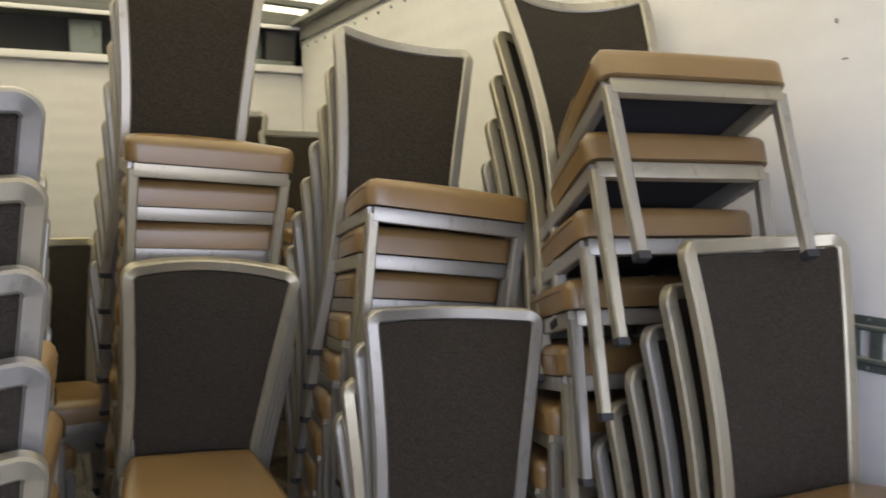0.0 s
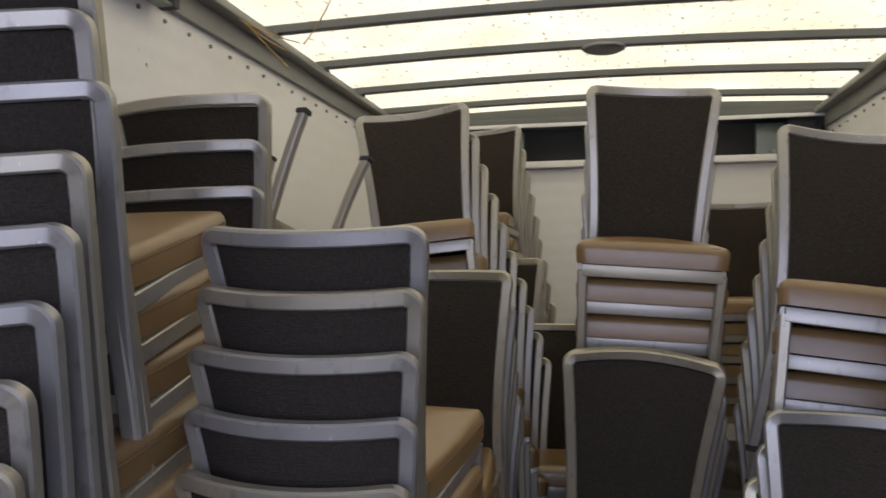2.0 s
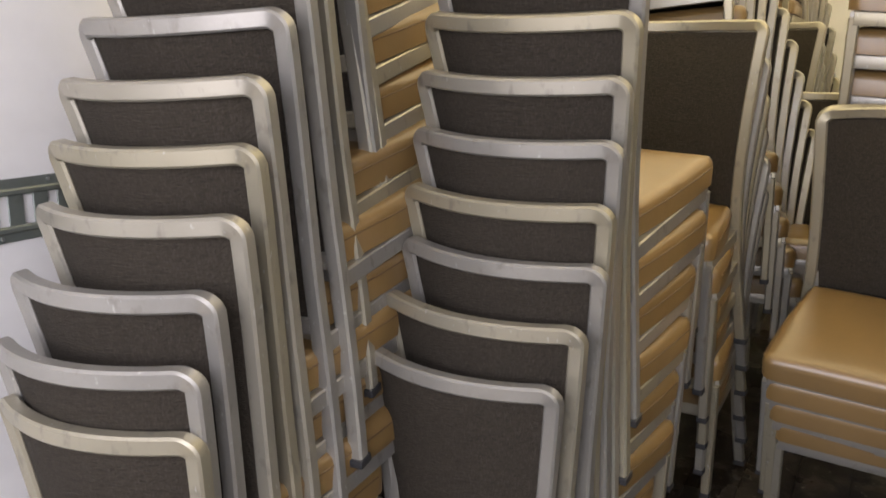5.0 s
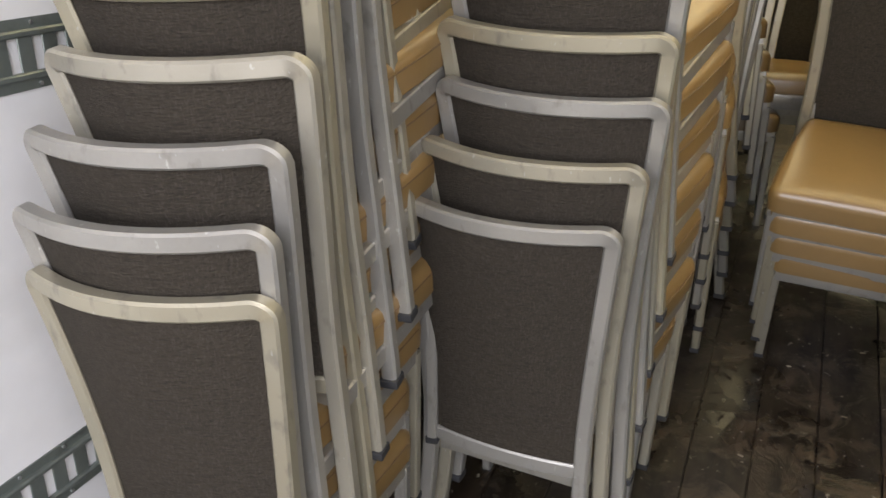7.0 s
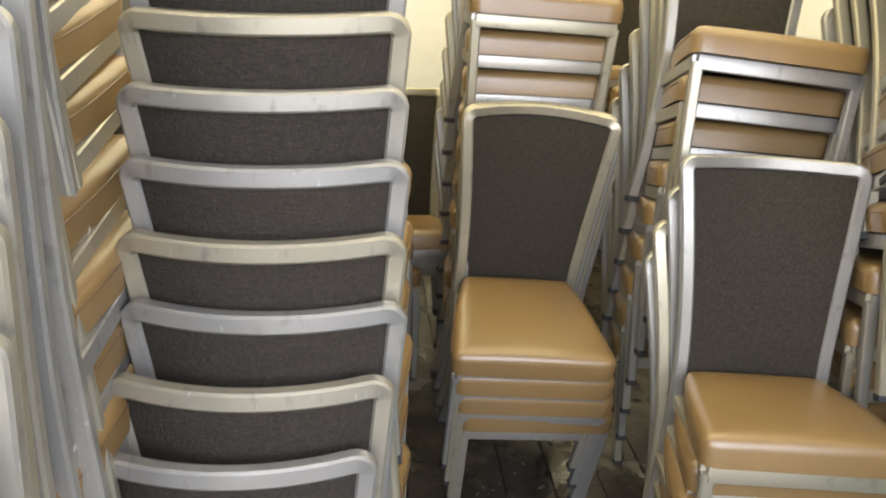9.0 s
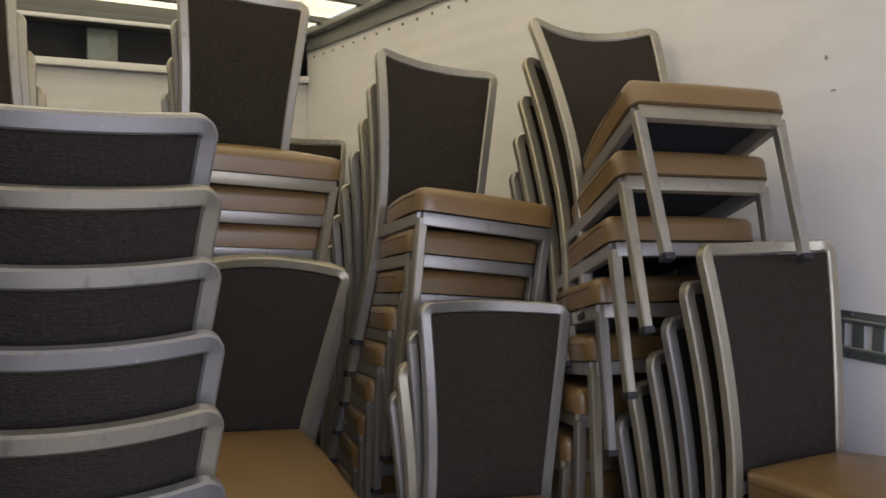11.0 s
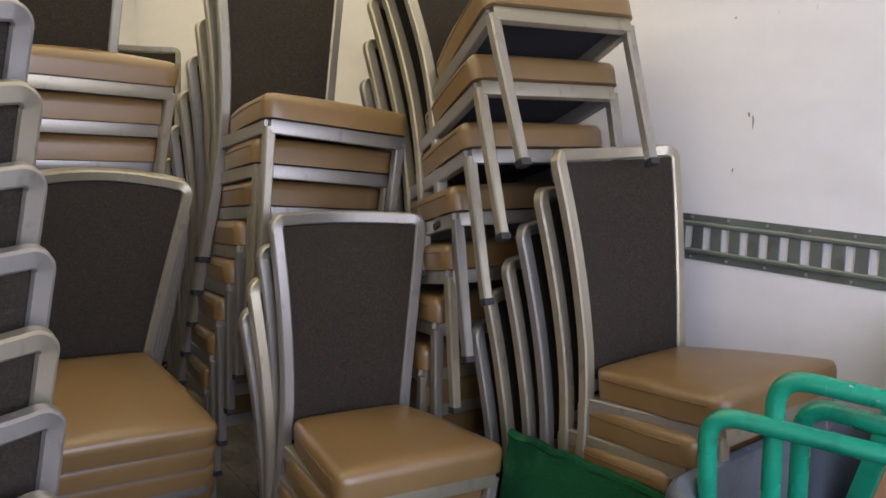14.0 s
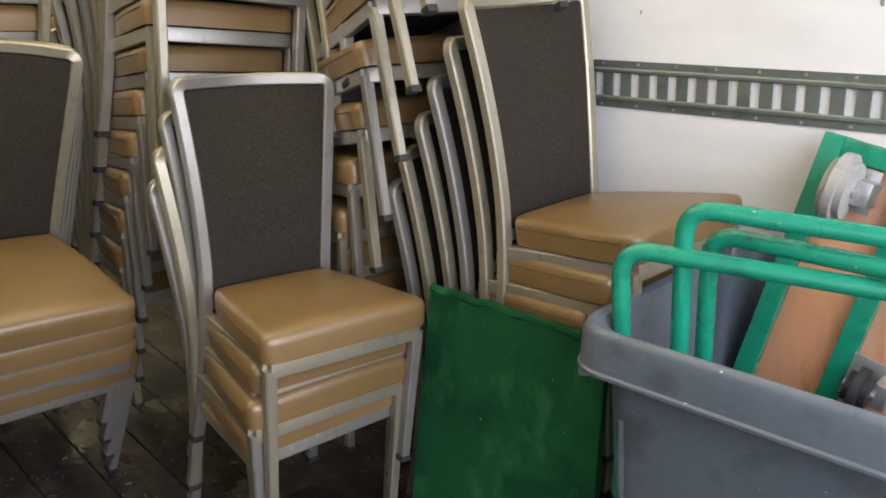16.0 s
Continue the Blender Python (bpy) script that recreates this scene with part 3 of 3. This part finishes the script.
stack((-0.056, 1.165, 1.782), 8, "near stack of eight", AW + "in a stack of eight", 176.5, 12, 1.3, -1, 0, (-0.003, -0.016), 0.1015, 0.002,
      shift={5: (0, 0.008, 0.003), 6: (-0.016, -0.012, 0.006), 7: (-0.041, -0.029, 0.010)}, jitter=0.6)
stack((-0.495, 0.878, 2.175), 12, "tall stack by the left wall", AW + "tall stack by the wall", 184, 15, 1.2, 1.5, 0, (0.003, -0.030), 0.0985, 0.003,
      shift={0: (0, 0, 0), 1: (-0.003, 0.028, 0.01), 2: (0.005, 0.09, 0.012), 3: (0.024, 0.03, -0.008), 4: (0.035, 0.018, -0.012), 5: (0.028, 0.013, -0.014),
             6: (0.03, -0.006, -0.009), 7: (0.023, 0.001, -0.005), 8: (0.032, -0.013, 0), 9: (0.007, -0.019, -0.004), 10: (0.001, -0.028, -0.004)})
stack((-0.56, 1.713, 2.139), 10, "second stack by the left wall", AW + "tall stack by the wall", 182, 3, 0.3, 2.3, 0.3, (0, -0.02))
stack((-0.58, 2.75, 1.62), 6, "low stack by the left wall", AW + "in a stack by the wall", 180, step=(0, -0.02))
# one chair lies upside down by the wall
put_chair(pose(-0.55, 2.42, 2.09, 184, 16, 75), "silver stacking chair lying upside down by the wall", "tall crooked stack")


# ---- front bulkhead: dark recess over a ledge ----
def recess():
    ob = empty("bulkhead_recess", pose((LEFT + RIGHT) / 2, FRONT, 2.39), "dark recess above the white bulkhead ledge", "recess", "", "structure")
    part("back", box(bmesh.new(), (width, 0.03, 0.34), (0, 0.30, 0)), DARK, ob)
    part("ledge", box(bmesh.new(), (width - 0.02, 0.36, 0.04), (0, 0.12, -0.105), None, 0.006), WALL, ob)
    part("lip", box(bmesh.new(), (width - 0.02, 0.03, 0.022), (0, -0.03, 0.135), None, 0.004), WALL, ob)
    part("header", box(bmesh.new(), (width - 0.02, 0.40, 0.03), (0, 0.17, 0.165), None, 0.004), BOWSTEEL, ob)
    part("fascia", box(bmesh.new(), (width - 0.02, 0.03, 0.11), (0, 0.0, 0.215), None, 0.004), BOWSTEEL, ob)
    # dark sides added to shut out the sky at both ends
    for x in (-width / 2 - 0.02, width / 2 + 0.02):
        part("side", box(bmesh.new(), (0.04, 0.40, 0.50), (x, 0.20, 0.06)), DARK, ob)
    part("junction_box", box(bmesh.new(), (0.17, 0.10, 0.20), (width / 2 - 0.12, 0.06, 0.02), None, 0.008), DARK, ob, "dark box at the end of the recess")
    for x in (-0.55, 0.1, 0.98):
        part("bracket", box(bmesh.new(), (0.16, 0.05, 0.2), (x, 0.12, 0.015), None, 0.006), STEEL, ob)
    part("plate", box(bmesh.new(), (0.24, 0.04, 0.03), (1.08, -0.035, -0.075), None, 0.004), STEEL, ob)
    return ob


recess()


# ---- under the roof ----
def roof_lamp():
    ob = empty("roof_lamp", pose(0.44, 3.44, 2.572), "flat grey lamp housing under a roof bow, unlit", "lamp")
    bm = cyl(bmesh.new(), 0.09, 0.012, (0, 0, 0.002), "Z", 28, 0.003)
    part("housing", bm, RAILSTEEL, ob)
    bm = bmesh.new()
    bmesh.ops.create_uvsphere(bm, u_segments=24, v_segments=12, radius=0.075, matrix=Matrix.Translation((0, 0, -0.008)) @ Matrix.Diagonal((1, 1, 0.12, 1)))
    bmesh.ops.delete(bm, geom=[v for v in bm.verts if v.co.z > -0.005], context="VERTS")
    part("lens", bm, RAILSTEEL, ob)
    return ob


roof_lamp()


def sliding_track():
    ob = empty("sliding_track", pose(LEFT + 0.06, 0.80, 2.455), "black steel track bracketed below the roof edge", "track")
    bm = bmesh.new()
    box(bm, (0.012, 2.64, 0.055), (-0.022, 0, 0), None, 0.002)
    box(bm, (0.045, 2.64, 0.010), (0, 0, 0.026), None, 0.002)
    box(bm, (0.045, 2.64, 0.010), (0, 0, -0.026), None, 0.002)
    part("channel", bm, STEEL, ob)
    part("end_cap", box(bmesh.new(), (0.055, 0.03, 0.066), (0.002, 1.315, 0), None, 0.003), DARK, ob)
    for y in (0.2, 0.95):
        part("carriage", box(bmesh.new(), (0.07, 0.16, 0.05), (0.01, y, 0.03), None, 0.008), DARK, ob)
    for y in (-1.0, 0.0, 1.0):
        part("bracket", box(bmesh.new(), (0.03, 0.05, 0.09), (-0.043, y, 0.03), None, 0.003), STEEL, ob)
    return ob


sliding_track()


def straw(a, b, label):
    """A dry stalk caught under the roof."""
    a, b = Vector(a), Vector(b)
    mid_ = (a + b) / 2 + Vector((0.015, 0.01, -0.02))
    path = [(1 - f) ** 2 * a + 2 * f * (1 - f) * mid_ + f * f * b for f in [k / 8 for k in range(9)]]
    ob = new("straw_stalk", mesh_of("straw_stalk", tube(bmesh.new(), path, 0.0022, 6), STRAW))
    return tagged(ob, label, "straw", "stalks caught under the roof")


straw((-0.325, 2.30, 2.575), (-0.576, 2.631, 2.44), "dry yellow straw stalk hanging from a roof bow")
straw((-0.789, 2.579, 2.525), (-0.611, 2.68, 2.461), "dry yellow straw stalk on the rail")
straw((-0.789, 2.62, 2.525), (-0.622, 2.581, 2.41), "dry yellow straw stalk on the rail")
straw((-0.789, 2.62, 2.53), (-0.643, 2.651, 2.371), "dry yellow straw stalk on the rail")


# ---- scuffs on the walls ----
def scuff(x, y, z, w, h, seed, label):
    r = random.Random(seed)
    bm = bmesh.new()
    sgn = -1 if x > 0 else 1
    n = 9
    front = []
    for k in range(n):
        a = 2 * math.pi * k / n
        q = r.uniform(0.35, 1.0)
        front.append(bm.verts.new((0, math.cos(a) * w * q, math.sin(a) * h * q)))
    bm.faces.new(front)
    res = bmesh.ops.extrude_face_region(bm, geom=bm.faces[:])
    bmesh.ops.translate(bm, verts=[v for v in res["geom"] if isinstance(v, bmesh.types.BMVert)], vec=(sgn * 0.0012, 0, 0))
    ob = new("scuff_mark", mesh_of("scuff_mark", bm, SCUFF, False))
    ob.matrix_basis = pose(x, y, z)
    return tagged(ob, label, "scuff", "scuffs on the wall", "structure")


marks = [(1.358, 1.956, 0.006, 0.010), (1.110, 1.573, 0.0035, 0.020), (1.121, 1.590, 0.003, 0.010), (1.155, 1.457, 0.004, 0.008), (0.616, 1.486, 0.007, 0.016),
         (1.335, 1.874, 0.010, 0.003), (0.962, 1.931, 0.004, 0.012), (0.798, 1.738, 0.012, 0.003), (0.709, 2.008, 0.005, 0.012), (1.172, 1.813, 0.004, 0.004)]
for k, (y, z, w, h) in enumerate(marks):
    scuff(RIGHT, y, z, w, h, k, "dark scuff on white wall")
for k, (y, z, w, h) in enumerate([(1.6, 2.2, 0.004, 0.012), (0.95, 1.35, 0.01, 0.004), (2.1, 2.26, 0.003, 0.010)]):
    scuff(LEFT, y, z, w, h, 40 + k, "dark scuff on white wall")


# ---- green board, bin, handles and dolly ----
def carpet_board():
    ob = empty("carpeted_board", Matrix.Identity(4), "dark green carpet-covered board leaning on stacked chairs", "board")
    bm = bmesh.new()
    y0, y1 = 0.88, 1.375
    top, low = Vector((1.17, 0, 0.848)), Vector((1.055, 0, 0))
    nu, nv = 10, 20
    side = []
    for off in (0.0, 0.018):
        g = []
        for j in range(nv + 1):
            row = []
            for i in range(nu + 1):
                y = y0 + (y1 - y0) * i / nu
                lowz = floor_z(y) + 0.004
                f = j / nv
                near = (y1 - y) / (y1 - y0)
                x = low.x + 0.06 * near + (top.x - low.x - 0.06 * near) * f + off
                z = lowz + (top.z - lowz) * f - off * 0.2
                wob = 0.003 * noise.noise((y * 9, z * 9, off * 50))
                row.append(bm.verts.new((x + wob, y, z)))
            g.append(row)
        side.append(g)
    a, b = side
    for j in range(nv):
        for i in range(nu):
            bm.faces.new((a[j][i], a[j][i + 1], a[j + 1][i + 1], a[j + 1][i]))
            bm.faces.new((b[j][i], b[j + 1][i], b[j + 1][i + 1], b[j][i + 1]))
        for i in (0, nu):
            bm.faces.new((a[j][i], a[j + 1][i], b[j + 1][i], b[j][i]))
    for i in range(nu):
        for j in (0, nv):
            bm.faces.new((a[j][i], a[j][i + 1], b[j][i + 1], b[j][i]))
    part("carpet", bm, CARPET, ob)
    path = [(top.x + 0.008 + 0.003 * math.sin(k * 1.7), y0 + (y1 - y0) * k / 14, top.z + 0.003 * math.sin(k * 2.3)) for k in range(15)]
    part("edge_binding", tube(bmesh.new(), path, 0.011, 8), CARPET, ob)
    return ob


carpet_board()


def rounded_rect(cx, cy, w, l, r, z, n=6):
    out = []
    for sx, sy, a0 in ((1, 1, 0), (-1, 1, 90), (-1, -1, 180), (1, -1, 270)):
        for k in range(n + 1):
            a = radians(a0 + 90 * k / n)
            out.append(Vector((cx + sx * (w / 2 - r) + r * math.cos(a), cy + sy * (l / 2 - r) + r * math.sin(a), z)))
    return out


def loft(bm, rings, close_last=True):
    vs = [[bm.verts.new(p) for p in ring] for ring in rings]
    n = len(vs[0])
    for a, b in zip(vs, vs[1:]):
        for k in range(n):
            bm.faces.new((a[k], a[(k + 1) % n], b[(k + 1) % n], b[k]))
    if close_last:
        bm.faces.new(vs[-1])
    return bm


def plastic_bin():
    cx, cy, w, l = 1.332, 0.26, 0.67, 1.19
    base = floor_z(cy - l / 2) + 0.10
    ob = empty("plastic_bin", pose(cx, cy, 0), "grey-blue moulded plastic tub truck with a rolled rim", "bin")
    ztop = 0.961
    bm = bmesh.new()
    def ring(w_, l_, z, r=0.075):
        return rounded_rect(0, 0, w_, l_, r, z)
    rings = [ring(w - 0.16, l - 0.16, base + 0.02), ring(w - 0.13, l - 0.13, base + 0.25), ring(w - 0.085, l - 0.075, ztop - 0.10), ring(w - 0.075, l - 0.07, ztop - 0.08),
             ring(w + 0.004, l + 0.004, ztop - 0.088), ring(w + 0.009, l + 0.009, ztop - 0.085), ring(w + 0.009, l + 0.009, ztop - 0.080), ring(w + 0.002, l + 0.002, ztop - 0.076),
             ring(w - 0.001, l - 0.001, ztop - 0.030), ring(w - 0.005, l - 0.005, ztop - 0.014), ring(w - 0.013, l - 0.013, ztop - 0.004), ring(w - 0.026, l - 0.026, ztop),
             ring(w - 0.056, l - 0.056, ztop - 0.006), ring(w - 0.072, l - 0.072, ztop - 0.03), ring(w - 0.115, l - 0.12, base + 0.25), ring(w - 0.135, l - 0.16, base + 0.04)]
    loft(bm, rings)
    bm.faces.new([bm.verts.new(p) for p in reversed(rings[0])])
    bmesh.ops.remove_doubles(bm, verts=bm.verts[:], dist=0.0004)
    part("tub", bm, BINPLASTIC, ob)
    # moulded ribs down the side and a curved grip line
    for y in (0.50, -0.50):
        part("rib", box(bmesh.new(), (0.008, 0.012, 0.54), (-w / 2 + 0.063, y, base + 0.29), Matrix.Rotation(radians(-3.0), 3, "Y"), 0.003), BINPLASTIC, ob)
    grip = arc([(-w / 2 + 0.071, 0.24, base + 0.10), (-w / 2 + 0.056, 0.22, base + 0.40), (-w / 2 + 0.056, -0.26, base + 0.40), (-w / 2 + 0.071, -0.28, base + 0.10)], 0.09, 6)
    part("grip_line", tube(bmesh.new(), grip, 0.005, 6), BINPLASTIC, ob)
    part("torn_lip", box(bmesh.new(), (0.024, 0.022, 0.018), (-w / 2 + 0.026, l / 2 - 0.028, ztop - 0.094), Matrix.Rotation(radians(35), 3, "Z"), 0.004), BINPLASTIC, ob, "torn flap of plastic under the rim")
    for sx in (-1, 1):
        for sy in (-1, 1):
            y = cy + sy * (l / 2 - 0.16)
            gz = floor_z(y)
            wheel = part("caster", cyl(bmesh.new(), 0.05, 0.03, (sx * 0.2, sy * (l / 2 - 0.16), gz + 0.051), "X", 20, 0.006), WHEEL, ob, "grey rubber caster")
            part("fork", box(bmesh.new(), (0.05, 0.04, base + 0.03 - gz - 0.05), (sx * 0.2, sy * (l / 2 - 0.16), (base + 0.03 + gz + 0.05) / 2), None, 0.003), ZINC, wheel)
    return ob, base


BIN, bin_base = plastic_bin()


def trolley_handle(points, label):
    ob = empty("trolley_handle", Matrix.Identity(4), label, "trolley handle", "green handles in the bin")
    part("bent_tube", tube(bmesh.new(), arc(points, 0.055, 8), 0.0165, 14), GREEN, ob)
    for p in (points[0], points[-1]):
        part("foot_plate", box(bmesh.new(), (0.05, 0.05, 0.006), (p[0], p[1], p[2] - 0.003), None, 0.001), GREEN, ob)
    return ob


zb = bin_base + 0.051
LBL = "bright green bent tube handle standing in the bin"
trolley_handle([(1.10, 0.77, zb), (1.09, 0.805, 1.086), (1.357, 0.056, 1.038), (1.36, 0.03, zb)], LBL)
trolley_handle([(1.15, 0.70, zb), (1.137, 0.711, 1.166), (1.394, -0.062, 1.112), (1.40, -0.09, zb)], LBL)
trolley_handle([(1.20, 0.68, zb), (1.202, 0.695, 1.108), (1.271, -0.113, 1.079), (1.27, -0.14, zb)], LBL)


def dolly():
    """A plywood dolly on its end against the wall, its casters facing out."""
    ob = empty("furniture_dolly", Matrix.Identity(4), "plywood dolly with green steel frame, upended in the bin", "dolly")
    top, length_, wide = Vector((1.643, 0.674, 1.228)), 0.93, 0.51
    down = Vector((-0.189, 0.186, -0.939)).normalized()
    across = Vector((0.012, -0.966, -0.256))
    across = (across - down * across.dot(down)).normalized()
    out = down.cross(across)
    if out.x > 0:
        out = -out
    rot = Matrix((across, down, out)).transposed()
    def slab(name, u, v, w, h, d, lift, mat, label="", parent=None):
        c = top + across * (u + w / 2) + down * (v + h / 2) + out * (lift + d / 2)
        return part(name, box(bmesh.new(), (w, h, d), c, rot, 0.003), mat, parent or ob, label)
    slab("board", 0.01, 0.01, wide - 0.02, length_ - 0.02, 0.014, -0.014, PLY, "orange plywood board")
    for u in (0.0, 0.175, wide - 0.045):
        slab("long_rail", u, 0.0, 0.042, length_, 0.028, 0.001, GREEN, "green painted steel rail")
    for v in (0.0, length_ - 0.042):
        slab("end_rail", 0.042, v, wide - 0.09, 0.042, 0.026, 0.001, GREEN)
    for u, v, mat in ((0.09, 0.09, WHEEL), (wide - 0.10, 0.09, WHEEL), (0.26, 0.44, RUBBER), (wide - 0.10, length_ - 0.12, WHEEL)):
        c = top + across * u + down * v
        plate = part("caster_plate", box(bmesh.new(), (0.09, 0.09, 0.006), c + out * 0.032, rot, 0.002), ZINC, ob, "bright zinc plate")
        part("fork", box(bmesh.new(), (0.034, 0.05, 0.075), c + out * 0.068 + across * 0.036, rot, 0.004), ZINC, plate)
        bm = cyl(bmesh.new(), 0.070 if mat is WHEEL else 0.045, 0.045, (0, 0, 0), "X", 30, 0.014)
        bmesh.ops.transform(bm, matrix=Matrix.Translation(c + out * 0.112) @ rot.to_4x4(), verts=bm.verts[:])
        part("wheel", bm, mat, plate, "grey rubber wheel" if mat is WHEEL else "black rubber wheel")
        bm = cyl(bmesh.new(), 0.010, 0.06, (0, 0, 0), "X", 10)
        bmesh.ops.transform(bm, matrix=Matrix.Translation(c + out * 0.112) @ rot.to_4x4(), verts=bm.verts[:])
        part("axle", bm, ZINC, plate)
    return ob


dolly()


# ---- litter on the floor ----
def debris():
    """Splinters, flakes and crumbs scattered on the boards."""
    r = random.Random(21)
    bm = bmesh.new()
    for k in range(170):
        x, y = r.uniform(LEFT + 0.05, 1.1), r.uniform(-0.9, 2.4)
        w, l, h = r.uniform(0.002, 0.006), r.uniform(0.003, 0.018), r.uniform(0.001, 0.003)
        turn = Matrix.Rotation(r.uniform(0, math.pi), 3, "Z")
        box(bm, (w, l, h), (x, y, floor_z(y) + h / 2 + 0.0004), turn)
    ob = new("floor_debris", mesh_of("floor_debris", bm, FLAKE, False))
    return tagged(ob, "pale splinters and flakes scattered on the dirty floor", "debris", "", "stuff")


debris()
